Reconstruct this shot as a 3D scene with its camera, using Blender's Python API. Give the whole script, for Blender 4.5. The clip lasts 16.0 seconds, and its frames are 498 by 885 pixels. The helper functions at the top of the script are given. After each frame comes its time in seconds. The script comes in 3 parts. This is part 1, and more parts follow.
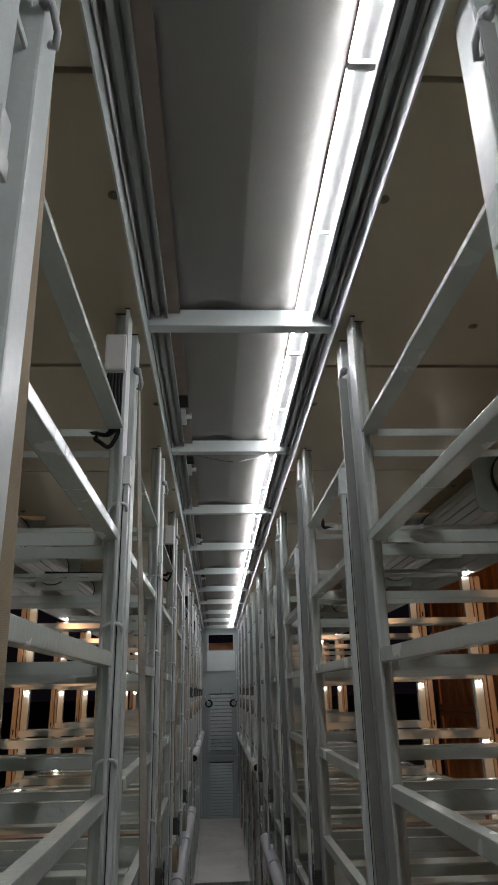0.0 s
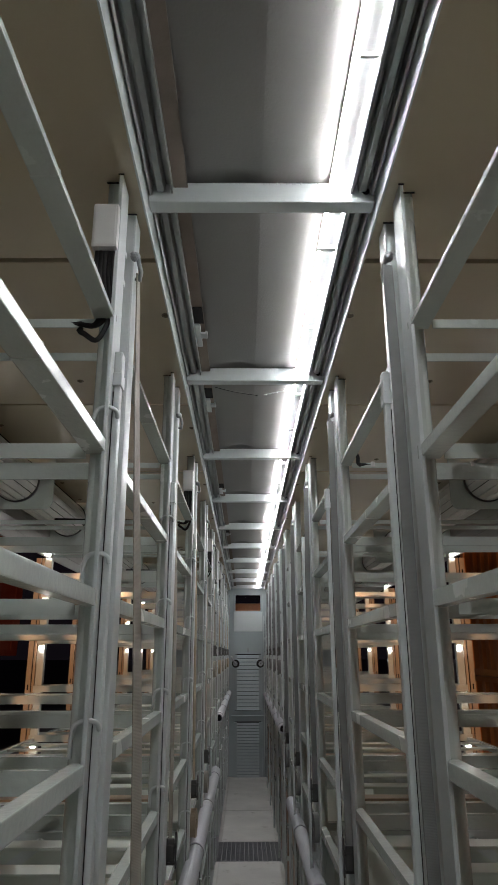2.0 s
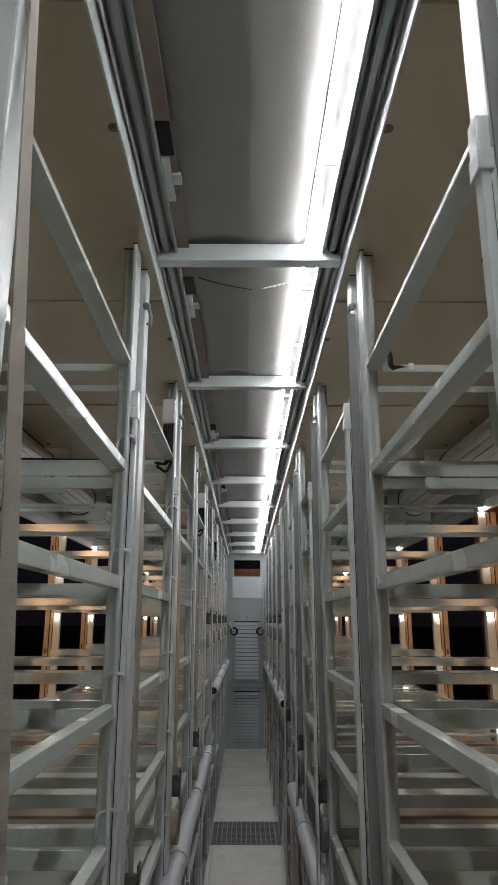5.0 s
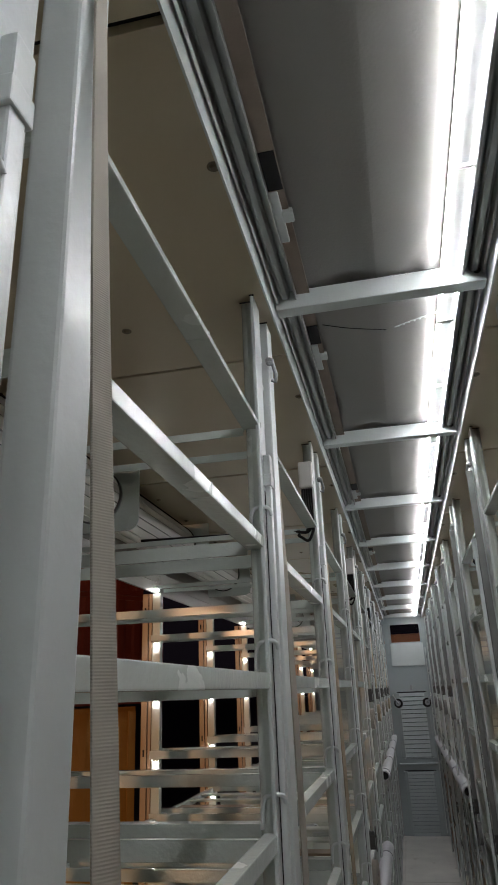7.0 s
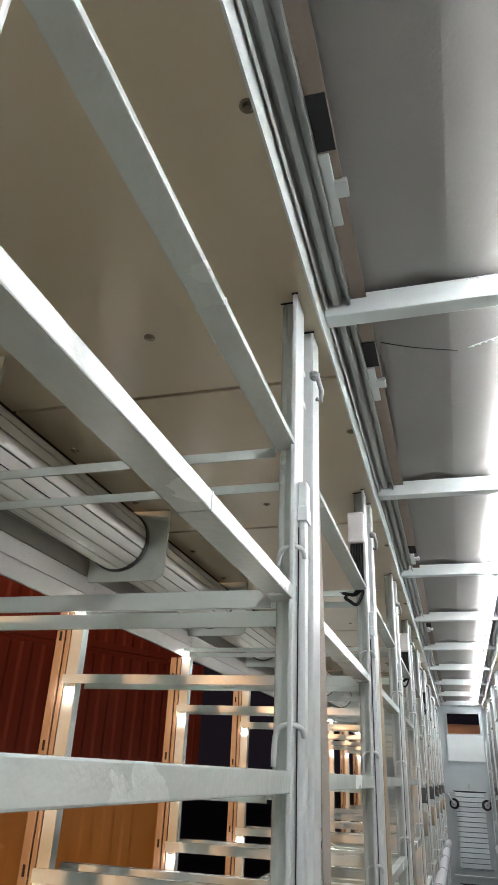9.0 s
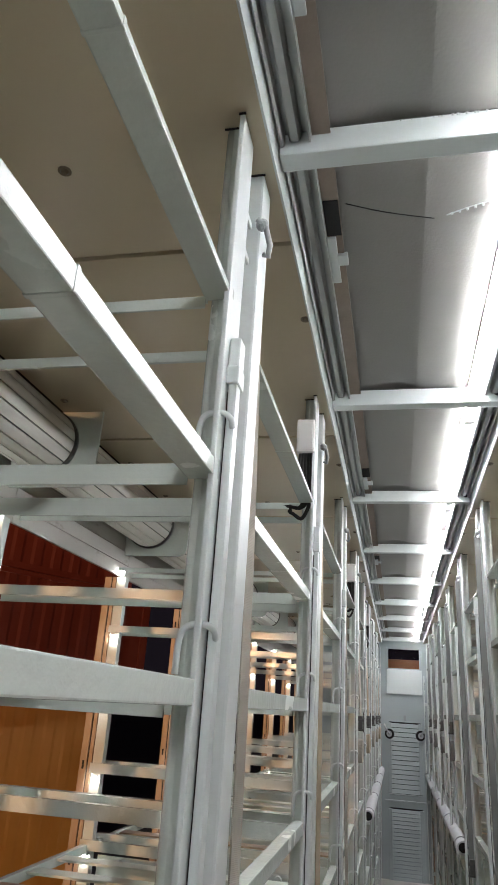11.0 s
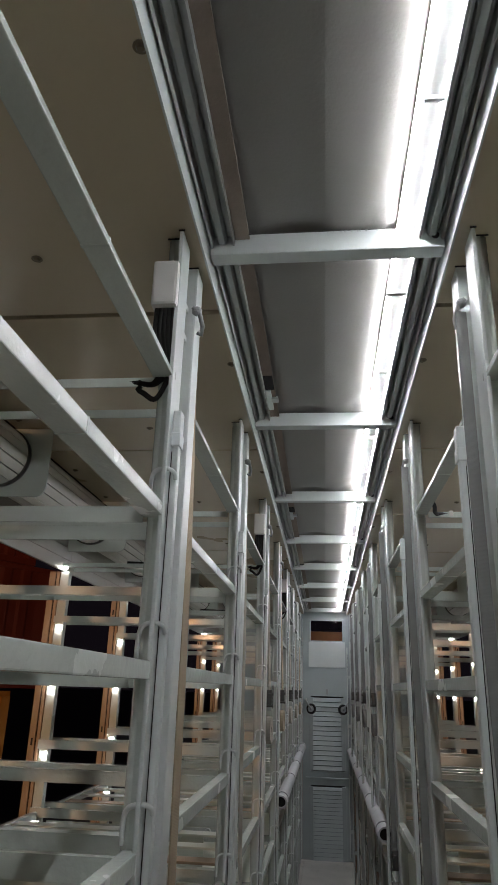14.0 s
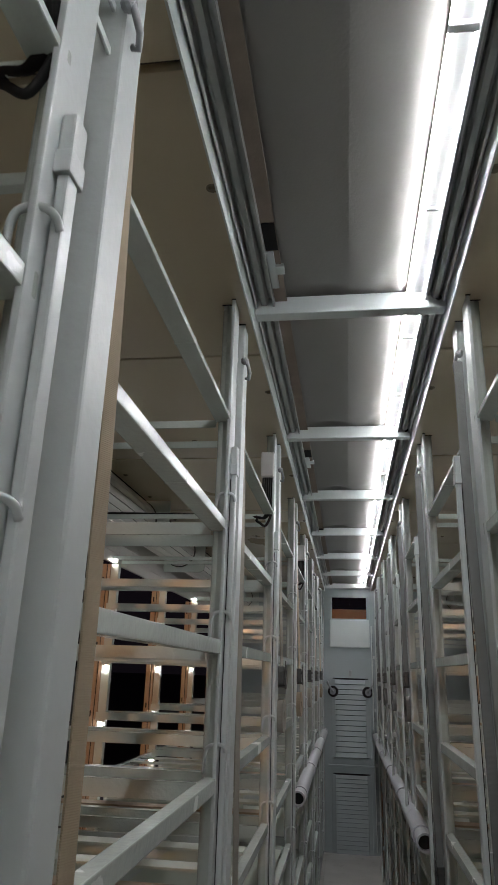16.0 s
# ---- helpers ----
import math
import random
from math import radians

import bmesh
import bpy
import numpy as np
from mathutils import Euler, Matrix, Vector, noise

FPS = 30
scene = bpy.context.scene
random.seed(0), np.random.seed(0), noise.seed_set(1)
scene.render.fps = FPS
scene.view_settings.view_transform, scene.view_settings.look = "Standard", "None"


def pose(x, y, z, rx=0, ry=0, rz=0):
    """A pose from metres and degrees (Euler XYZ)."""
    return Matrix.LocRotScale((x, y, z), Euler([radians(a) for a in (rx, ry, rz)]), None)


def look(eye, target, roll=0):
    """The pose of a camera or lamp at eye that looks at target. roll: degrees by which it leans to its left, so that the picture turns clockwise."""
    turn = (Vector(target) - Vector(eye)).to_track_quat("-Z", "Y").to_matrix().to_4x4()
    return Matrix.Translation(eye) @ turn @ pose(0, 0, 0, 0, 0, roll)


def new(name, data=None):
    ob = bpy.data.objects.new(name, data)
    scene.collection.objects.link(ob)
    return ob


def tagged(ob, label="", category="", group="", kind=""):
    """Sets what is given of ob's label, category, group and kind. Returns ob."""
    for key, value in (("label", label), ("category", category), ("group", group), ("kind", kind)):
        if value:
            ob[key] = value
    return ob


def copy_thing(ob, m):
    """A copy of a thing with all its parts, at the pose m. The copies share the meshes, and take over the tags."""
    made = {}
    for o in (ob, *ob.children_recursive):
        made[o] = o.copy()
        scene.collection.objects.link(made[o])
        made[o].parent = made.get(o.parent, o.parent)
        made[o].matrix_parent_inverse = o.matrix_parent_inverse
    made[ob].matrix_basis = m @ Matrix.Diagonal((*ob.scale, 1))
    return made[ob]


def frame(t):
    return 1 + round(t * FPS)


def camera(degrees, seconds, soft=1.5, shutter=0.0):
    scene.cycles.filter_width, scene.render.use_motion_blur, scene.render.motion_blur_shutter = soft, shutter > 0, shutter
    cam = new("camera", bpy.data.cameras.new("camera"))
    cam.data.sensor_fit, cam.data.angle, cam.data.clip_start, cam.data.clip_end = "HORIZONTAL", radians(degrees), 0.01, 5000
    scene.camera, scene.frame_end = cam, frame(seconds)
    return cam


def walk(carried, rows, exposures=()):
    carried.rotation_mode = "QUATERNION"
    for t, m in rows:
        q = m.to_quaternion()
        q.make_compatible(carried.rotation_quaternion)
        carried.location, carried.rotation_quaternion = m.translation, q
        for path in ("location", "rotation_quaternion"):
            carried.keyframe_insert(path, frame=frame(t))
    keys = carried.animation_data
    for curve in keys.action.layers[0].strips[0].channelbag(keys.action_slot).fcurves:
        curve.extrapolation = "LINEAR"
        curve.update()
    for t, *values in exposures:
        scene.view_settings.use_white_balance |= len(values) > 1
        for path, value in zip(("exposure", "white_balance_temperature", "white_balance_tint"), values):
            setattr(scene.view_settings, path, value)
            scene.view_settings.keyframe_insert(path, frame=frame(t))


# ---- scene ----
cam = camera(40.6, 16.0, soft=0.7, shutter=0.2)
PATH = [
    (0, (-0.077, -1.588, 1.658), (0.024, 0.285, 2.352), -1.2),
    (0.5, (-0.07, -1.494, 1.655), (0.005, 0.413, 2.256), -0.2),
    (1, (-0.059, -1.449, 1.646), (0.057, 0.464, 2.217), 2.3),
    (1.5, (-0.066, -1.386, 1.627), (-0.007, 0.552, 2.114), 0.5),
    (2, (-0.045, -1.253, 1.636), (-0.032, 0.655, 2.236), -0.1),
    (2.5, (-0.04, -1.072, 1.654), (-0.041, 0.839, 2.244), 1.7),
    (3, (-0.045, -0.988, 1.652), (-0.064, 0.938, 2.191), 2.6),
    (3.5, (-0.027, -0.931, 1.647), (-0.027, 1.015, 2.112), 2.6),
    (3.7, (-0.018, -0.888, 1.649), (-0.01, 1.049, 2.146), 1.2),
    (5.8, (-0.014, -0.487, 1.643), (-0.005, 1.442, 2.17), 0.0),
    (6, (-0.004, -0.463, 1.663), (0.001, 1.461, 2.207), 0.2),
    (6.5, (-0.015, -0.455, 1.694), (-0.211, 1.442, 2.296), -2.9),
    (7, (-0.043, -0.423, 1.707), (-0.422, 1.414, 2.403), -2.3),
    (7.5, (-0.058, -0.407, 1.705), (-0.47, 1.403, 2.45), 0.1),
    (8, (-0.063, -0.324, 1.714), (-0.501, 1.461, 2.503), -1.2),
    (8.5, (-0.063, -0.193, 1.738), (-0.569, 1.533, 2.613), 0.3),
    (9, (-0.065, -0.124, 1.736), (-0.589, 1.595, 2.615), 2.6),
    (9.5, (-0.07, -0.077, 1.722), (-0.524, 1.686, 2.549), 2.3),
    (9.7, (-0.069, -0.041, 1.717), (-0.515, 1.719, 2.555), 2.4),
    (11.8, (-0.077, 0.318, 1.718), (-0.488, 2.157, 2.388), 4.5),
    (12, (-0.071, 0.388, 1.722), (-0.49, 2.216, 2.415), 3.5),
    (12.5, (-0.051, 0.513, 1.72), (-0.464, 2.325, 2.458), 4.3),
    (13, (-0.043, 0.626, 1.712), (-0.359, 2.46, 2.444), 3.0),
    (13.5, (-0.015, 0.704, 1.719), (-0.26, 2.558, 2.428), 4.5),
    (14, (-0.017, 0.785, 1.704), (-0.235, 2.651, 2.389), 1.8),
    (14.5, (-0.042, 0.927, 1.699), (-0.267, 2.78, 2.419), 2.7),
    (15, (-0.038, 1.082, 1.686), (-0.268, 2.952, 2.355), 2.3),
    (15.5, (-0.026, 1.281, 1.682), (-0.297, 3.148, 2.346), 1.5),
    (16, (-0.028, 1.423, 1.679), (-0.305, 3.296, 2.322), 1.8),
]
EXPOSURE = [(0, -0.6), (0.7, -0.3), (1.5, -0.2), (3.5, -0.25), (6.0, 0.0), (7.0, -0.25), (8.0, -0.05), (8.5, 0.38), (9.0, 0.95), (9.7, 1.08), (11.8, 0.52), (12.5, 0.3), (13.2, 0.08), (14.0, -0.18), (16, -0.25)]
walk(cam, [(t, look(eye, aim, roll)) for t, eye, aim, roll in PATH], EXPOSURE)


# ---- world and light ----
world = bpy.data.worlds.new("night")
scene.world = world
world.use_nodes = True
wbg = world.node_tree.nodes["Background"]
wbg.inputs[0].default_value = (0.045, 0.035, 0.05, 1)
wbg.inputs[1].default_value = 0.10
scene.view_settings.exposure = 0.0

LED_POWER = 118.0
NODE_POWER = 45.0
WARM_POWER = 330.0


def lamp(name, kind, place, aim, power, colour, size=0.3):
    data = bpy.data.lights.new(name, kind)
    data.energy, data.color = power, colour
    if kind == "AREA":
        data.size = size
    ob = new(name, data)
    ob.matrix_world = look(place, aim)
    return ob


# unseen warm lamps, added behind the trailer's corners to light outer racks and containers
lamp("added_warm_light", "AREA", (-2.6, -7.0, 2.7), (-2.2, 5.0, 1.0), WARM_POWER, (1.0, 0.54, 0.27), 0.3)
lamp("added_warm_light", "AREA", (2.4, -7.0, 2.6), (2.3, 5.0, 1.0), WARM_POWER, (1.0, 0.54, 0.27), 0.3)


# ---- materials ----
def material(name, base, rough=0.5, metal=0.0, vary=0.12, scale=6.0, fine=120.0, bump=0.15, stain=None, stain_at=0.62, coat=0.0, emit=0.0, stretch=(1, 1, 1)):
    m = bpy.data.materials.new(name)
    m.use_nodes = True
    nt = m.node_tree
    n, l = nt.nodes, nt.links
    b = n["Principled BSDF"]
    b.inputs["Metallic"].default_value = metal
    b.inputs["Coat Weight"].default_value = coat
    b.inputs["Coat Roughness"].default_value = 0.15
    if emit:
        b.inputs["Base Color"].default_value = (*base, 1)
        b.inputs["Emission Color"].default_value = (*base, 1)
        b.inputs["Emission Strength"].default_value = emit
        return m
    tc = n.new("ShaderNodeTexCoord")
    mp = n.new("ShaderNodeMapping")
    mp.inputs["Scale"].default_value = stretch
    l.new(tc.outputs["Object"], mp.inputs[0])
    info = n.new("ShaderNodeObjectInfo")
    add = n.new("ShaderNodeVectorMath")
    l.new(mp.outputs[0], add.inputs[0])
    off = n.new("ShaderNodeVectorMath")
    off.operation = "SCALE"
    off.inputs[0].default_value = (13.0, 7.0, 5.0)
    l.new(info.outputs["Random"], off.inputs["Scale"])
    l.new(off.outputs[0], add.inputs[1])
    big = n.new("ShaderNodeTexNoise")
    big.inputs["Scale"].default_value = scale
    big.inputs["Detail"].default_value = 6
    l.new(add.outputs[0], big.inputs["Vector"])
    small = n.new("ShaderNodeTexNoise")
    small.inputs["Scale"].default_value = fine
    small.inputs["Detail"].default_value = 3
    l.new(add.outputs[0], small.inputs["Vector"])
    if "webbing" in name:
        small = n.new("ShaderNodeTexWave")
        small.bands_direction = "Z"
        small.inputs["Scale"].default_value = 140.0
        small.inputs["Distortion"].default_value = 0.6
        l.new(tc.outputs["Object"], small.inputs["Vector"])
    ramp = n.new("ShaderNodeMix")
    ramp.data_type = "RGBA"
    ramp.inputs[6].default_value = (*[c * (1 - vary) for c in base], 1)
    ramp.inputs[7].default_value = (*[min(1, c * (1 + vary)) for c in base], 1)
    l.new(big.outputs[0], ramp.inputs[0])
    last = ramp.outputs[2]
    if stain:
        pick = n.new("ShaderNodeMapRange")
        pick.inputs[1].default_value, pick.inputs[2].default_value = stain_at, stain_at + 0.1
        both = n.new("ShaderNodeTexNoise")
        both.inputs["Scale"].default_value = scale * 2.3
        both.inputs["Detail"].default_value = 10
        both.inputs["Roughness"].default_value = 0.7
        l.new(add.outputs[0], both.inputs["Vector"])
        l.new(both.outputs[0], pick.inputs[0])
        mix = n.new("ShaderNodeMix")
        mix.data_type = "RGBA"
        l.new(pick.outputs[0], mix.inputs[0])
        l.new(last, mix.inputs[6])
        mix.inputs[7].default_value = (*stain, 1)
        last = mix.outputs[2]
    l.new(last, b.inputs["Base Color"])
    rr = n.new("ShaderNodeMapRange")
    rr.inputs[3].default_value, rr.inputs[4].default_value = max(0.03, rough - 0.12), min(1, rough + 0.12)
    l.new(big.outputs[0], rr.inputs[0])
    l.new(rr.outputs[0], b.inputs["Roughness"])
    bp = n.new("ShaderNodeBump")
    bp.inputs["Strength"].default_value = bump
    bp.inputs["Distance"].default_value = 0.002
    l.new(small.outputs[0], bp.inputs["Height"])
    l.new(bp.outputs[0], b.inputs["Normal"])
    return m


M_PAINT = material("pale_grey_green_paint", (0.53, 0.585, 0.55), 0.24, vary=0.09, scale=7, fine=70, bump=0.5, stain=(0.33, 0.36, 0.33), stain_at=0.68, coat=0.4)
M_PAINT2 = material("grey_white_paint", (0.55, 0.595, 0.59), 0.36, vary=0.07, scale=5, fine=60, bump=0.3, stain=(0.40, 0.40, 0.38), stain_at=0.7, coat=0.2)
M_CEIL = material("cream_ceiling_sheet", (0.49, 0.42, 0.298), 0.30, vary=0.03, scale=0.5, fine=60, bump=0.12, coat=0.15)
M_TARP = material("grey_roof_tarpaulin", (0.235, 0.228, 0.216), 0.5, vary=0.07, scale=2.2, fine=160, bump=0.25)
M_STEEL = material("galvanised_steel", (0.34, 0.35, 0.36), 0.42, 0.7, vary=0.18, scale=14, fine=90, bump=0.25)
M_ALU = material("aluminium_profile", (0.45, 0.46, 0.47), 0.4, 0.6, vary=0.12, scale=9, fine=120, bump=0.15, stretch=(1, 1, 0.2))
M_BROWN = material("brown_edge_webbing", (0.24, 0.195, 0.16), 0.8, vary=0.2, scale=20, fine=400, bump=0.4)
M_STRAP = material("grey_beige_webbing", (0.30, 0.28, 0.24), 0.85, vary=0.18, scale=16, fine=500, bump=0.2)
M_STRAP3 = material("grey_webbing", (0.20, 0.205, 0.20), 0.8, vary=0.15, scale=16, bump=0.18)
M_STRAP2 = material("tan_webbing", (0.33, 0.27, 0.19), 0.85, vary=0.18, scale=16, fine=500, bump=0.2)
M_GREASE = material("greasy_dark_steel", (0.10, 0.10, 0.095), 0.35, 0.6, vary=0.3, scale=25)
M_HEAD = material("dull_header_slat", (0.36, 0.35, 0.32), 0.45, 0.2, vary=0.14, scale=6, stain=(0.24, 0.23, 0.2), stain_at=0.6, stretch=(1, 0.3, 1))
M_RAIL = material("dull_grey_rail", (0.30, 0.31, 0.305), 0.45, 0.3, vary=0.12, scale=9, fine=120, bump=0.15, stain=(0.2, 0.2, 0.19), stain_at=0.62, stretch=(1, 0.3, 1))
M_SCREW = material("dull_brass_screw", (0.16, 0.13, 0.09), 0.4, 0.5, vary=0.2, scale=60)
M_DARK = material("black_rubber", (0.008, 0.008, 0.008), 0.85, vary=0.2)
# near-black, stands in for the shade inside gaps, slots and holes
M_HOLE = material("gap_shade", (0.012, 0.012, 0.013), 0.9, vary=0.1)
M_BOX = material("light_grey_plastic", (0.62, 0.62, 0.60), 0.42, vary=0.03, scale=4, fine=300, bump=0.08)
M_SHUT = material("shutter_slat_white", (0.58, 0.57, 0.53), 0.35, vary=0.08, scale=3, fine=80, bump=0.1, stain=(0.42, 0.40, 0.35), stain_at=0.68)
M_GUIDE = material("tan_guide_rail", (0.33, 0.24, 0.165), 0.42, 0.1, vary=0.12, scale=8, fine=90, bump=0.15, stretch=(1, 1, 0.15))
M_FLOOR = material("worn_aluminium_plate", (0.60, 0.59, 0.56), 0.5, 0.2, vary=0.28, scale=3.5, fine=110, bump=0.3, stain=(0.44, 0.42, 0.39), stain_at=0.58)
M_PIPE = material("weathered_grey_pipe", (0.46, 0.47, 0.50), 0.45, 0.1, vary=0.14, scale=7, fine=70, bump=0.4, stain=(0.30, 0.30, 0.31), stain_at=0.6)
M_DOOR = material("grey_door_paint", (0.36, 0.41, 0.425), 0.42, vary=0.08, scale=3, fine=60, bump=0.25, stain=(0.33, 0.35, 0.36), stain_at=0.66)
M_MAROON = material("maroon_corrugated_paint", (0.19, 0.037, 0.024), 0.5, vary=0.14, scale=1.2, fine=30, bump=0.2)
M_ORANGE = material("orange_corrugated_paint", (0.52, 0.24, 0.045), 0.5, vary=0.1, scale=1.0, fine=30, bump=0.2)
M_RUST = material("rust_orange_paint", (0.45, 0.15, 0.033), 0.5, vary=0.16, scale=1.5, fine=30, bump=0.2)
M_GROUND = material("yard_asphalt", (0.05, 0.05, 0.05), 0.85, vary=0.25, scale=3, fine=90, bump=0.6)
M_LED = material("led_tube_glow", (0.975, 0.966, 0.99), emit=LED_POWER)
M_NODE = material("marker_lamp_glow", (1.0, 0.98, 0.94), emit=NODE_POWER)
M_LENS = material("frosted_cover", (0.75, 0.77, 0.8), 0.35, vary=0.03)
M_SHELF = material("pale_shelf_sheet", (0.56, 0.60, 0.54), 0.35, vary=0.08, scale=3, fine=60, bump=0.2, stain=(0.50, 0.51, 0.45), stain_at=0.64)
M_GLASS = bpy.data.materials.new("window_glass")
M_GLASS.use_nodes = True
gb = M_GLASS.node_tree.nodes["Principled BSDF"]
gb.inputs["Transmission Weight"].default_value = 1.0
gb.inputs["Roughness"].default_value = 0.02
gb.inputs["IOR"].default_value = 1.05


# ---- building helpers ----
def box(bm, x0, x1, y0, y1, z0, z1, bevel=0.0):
    got = bmesh.ops.create_cube(bm, size=1.0)
    vs = got["verts"]
    for v in vs:
        v.co = Vector(((x0 + x1) / 2 + v.co.x * (x1 - x0), (y0 + y1) / 2 + v.co.y * (y1 - y0), (z0 + z1) / 2 + v.co.z * (z1 - z0)))
    if bevel:
        es = list({e for v in vs for e in v.link_edges})
        bmesh.ops.bevel(bm, geom=es, offset=bevel, segments=2, affect="EDGES", profile=0.6)
    return bm


def boxed(x0, x1, y0, y1, z0, z1, bevel=0.0):
    return box(bmesh.new(), min(x0, x1), max(x0, x1), min(y0, y1), max(y0, y1), z0, z1, bevel)


def tube(bm, points, radius, sides=10, caps=True):
    """A round rod along points."""
    pts = [Vector(p) for p in points]
    rings = []
    for i, p in enumerate(pts):
        a = pts[max(i - 1, 0)]
        b = pts[min(i + 1, len(pts) - 1)]
        d = (b - a).normalized()
        u = d.orthogonal().normalized() if i == 0 else (u - d * u.dot(d)).normalized()
        w = d.cross(u)
        rings.append([bm.verts.new(p + radius * (math.cos(2 * math.pi * j / sides) * u + math.sin(2 * math.pi * j / sides) * w)) for j in range(sides)])
    for r, s in zip(rings, rings[1:]):
        for j in range(sides):
            f = bm.faces.new((r[j], r[(j + 1) % sides], s[(j + 1) % sides], s[j]))
            f.smooth = True
    if caps:
        bm.faces.new(rings[0][::-1])
        bm.faces.new(rings[-1])
    return bm


def smooth_way(pts, n=6):
    """Points of a smooth curve through pts."""
    p = [Vector(q) for q in pts]
    p = [2 * p[0] - p[1]] + p + [2 * p[-1] - p[-2]]
    out = []
    for a, b, c, d in zip(p, p[1:], p[2:], p[3:]):
        for i in range(n):
            t = i / n
            out.append(0.5 * (2 * b + (c - a) * t + (2 * a - 5 * b + 4 * c - d) * t * t + (3 * b - a - 3 * c + d) * t ** 3))
    return out + [p[-2]]


def prism(bm, outline, y0, y1):
    """An outline in x and z, drawn out along y."""
    a = [bm.verts.new((x, y0, z)) for x, z in outline]
    b = [bm.verts.new((x, y1, z)) for x, z in outline]
    k = len(a)
    for i in range(k):
        bm.faces.new((a[i], a[(i + 1) % k], b[(i + 1) % k], b[i]))
    bm.faces.new(a[::-1])
    bm.faces.new(b)
    return bm


def mesh_of(name, bm, mat):
    bmesh.ops.recalc_face_normals(bm, faces=bm.faces[:])
    me = bpy.data.meshes.new(name)
    bm.to_mesh(me)
    bm.free()
    me.materials.append(mat)
    return me


def part(name, bm, mat, parent=None, label=""):
    ob = new(name, mesh_of(name, bm, mat))
    if parent is not None:
        ob.parent = parent
    if label:
        ob["label"] = label
    return ob


def alike(name, me, parent, place):
    """A further piece that shares a mesh, moved to place."""
    ob = new(name, me)
    ob.parent = parent
    ob.location = place
    return ob


def setting(name, bm, mat, label, category):
    return tagged(part(name, bm, mat), label, category, kind="structure")


def thing(name, label, category, group=""):
    return tagged(new(name), label, category, group)


# ---- measures of the trailer, metres; bays of 1 m along y ----
FIRST, LAST = -4, 9
END = 9.1
CEIL = 2.558
LEVELS = (2.254, 1.992, 1.728, 1.463, 1.198, 0.933, 0.668, 0.403)
EAST = -0.016  # the east side stands a little nearer to the middle

# ---- structure ----
ground = setting("ground", boxed(-400, 400, -400, 400, -1.4, -1.3), M_GROUND, "dark asphalt yard at night", "ground")

# floor plates of the gangway
floor = thing("floor", "worn grey metal gangway floor of plates and a grating", "floor")
floor["kind"] = "structure"
part("floor_deck", boxed(-1.3, 1.3, FIRST, END, -0.10, -0.012), M_STEEL, floor)
plates = [(-4, -2.6), (-2.59, -1.2), (-1.19, 0.4), (0.41, 2.3), (2.31, 3.92), (3.93, 5.10), (5.72, 7.0), (7.01, END)]
for a, b in plates:
    part("plate", boxed(-0.285, 0.275, a, b, -0.01, 0.0, 0.002), M_FLOOR, floor)
    bm = bmesh.new()
    for i in range(int((b - a) / 0.06)):
        for x in (-0.255, 0.245):
            bmesh.ops.create_cone(bm, cap_ends=True, segments=6, radius1=0.008, radius2=0.005, depth=0.004, matrix=Matrix.Translation((x, a + 0.04 + i * 0.06, 0.001)))
    part("plate_studs", bm, M_FLOOR, floor)
grate = bmesh.new()
for i in range(15):
    x = -0.28 + i * 0.0385
    box(grate, x, x + 0.006, 5.11, 5.71, -0.03, 0.0)
for i in range(20):
    y = 5.11 + i * 0.0313
    box(grate, -0.28, 0.27, y, y + 0.005, -0.02, -0.002)
part("grating", grate, M_STEEL, floor, "dark steel floor grating")

# ceiling, two side sheets with their joints and screws
for sx, nm in ((-1, "ceiling_west"), (1, "ceiling_east")):
    bm = bmesh.new()
    x0, x1 = sorted((sx * 0.262 + (EAST if sx > 0 else 0), sx * 1.115))
    for k in range(-6, 9):
        gap = 0.018 if k % 2 else 0.012
        box(bm, x0, x1, max(0.20 + k, FIRST - 1), min(0.20 + k + 1 - gap, END), CEIL, CEIL + 0.02, 0.002)
    setting(nm + "_backing", boxed(*sorted((x0 if sx > 0 else x1, sx * 1.30)), FIRST - 1, END, CEIL + 0.022, CEIL + 0.06), M_HOLE, "dark backing above the ceiling sheets", "ceiling")
    setting(nm, bm, M_CEIL, "cream painted ceiling sheets with dark joints", "ceiling")

# the tarpaulin roof over the gangway, slack between the bows, sagging to a fold in the middle
bm = bmesh.new()
nx, ny = 24, (LAST - FIRST + 1) * 36
grid = []
for j in range(ny + 1):
    y = FIRST - 1 + j * (END - FIRST + 1) / ny
    row = []
    for i in range(nx + 1):
        x = -0.008 + (i - 12) * 0.0172
        v = abs(x + 0.008) / 0.2
        ph = y - math.floor(y)
        near = math.exp(-((1 - ph) / 0.09)) + math.exp(-(ph / 0.04))
        pucker = 0.024 * math.exp(-((1 - ph) / 0.05)) * math.exp(-((x + 0.06) / 0.06) ** 2) + 0.008 * math.exp(-((1 - ph) / 0.12)) * math.exp(-((x - 0.12) / 0.05) ** 2) * math.sin(70 * (x + 0.6 * ph))
        z = 2.6235 + 0.010 * v + pucker + 0.004 * noise.noise((x * 6, y * 2.5, 3)) * v
        row.append(bm.verts.new((x, y, z)))
    grid.append(row)
for r, s in zip(grid, grid[1:]):
    for i in range(nx):
        f = bm.faces.new((r[i], r[i + 1], s[i + 1], s[i]))
        f.smooth = True
for row, nxt in zip(grid, grid[1:]):
    bm.edges.get((row[12], nxt[12])).smooth = False
roof = setting("roof_tarpaulin", bm, M_TARP, "slack grey roof tarpaulin folded along its middle", "roof")
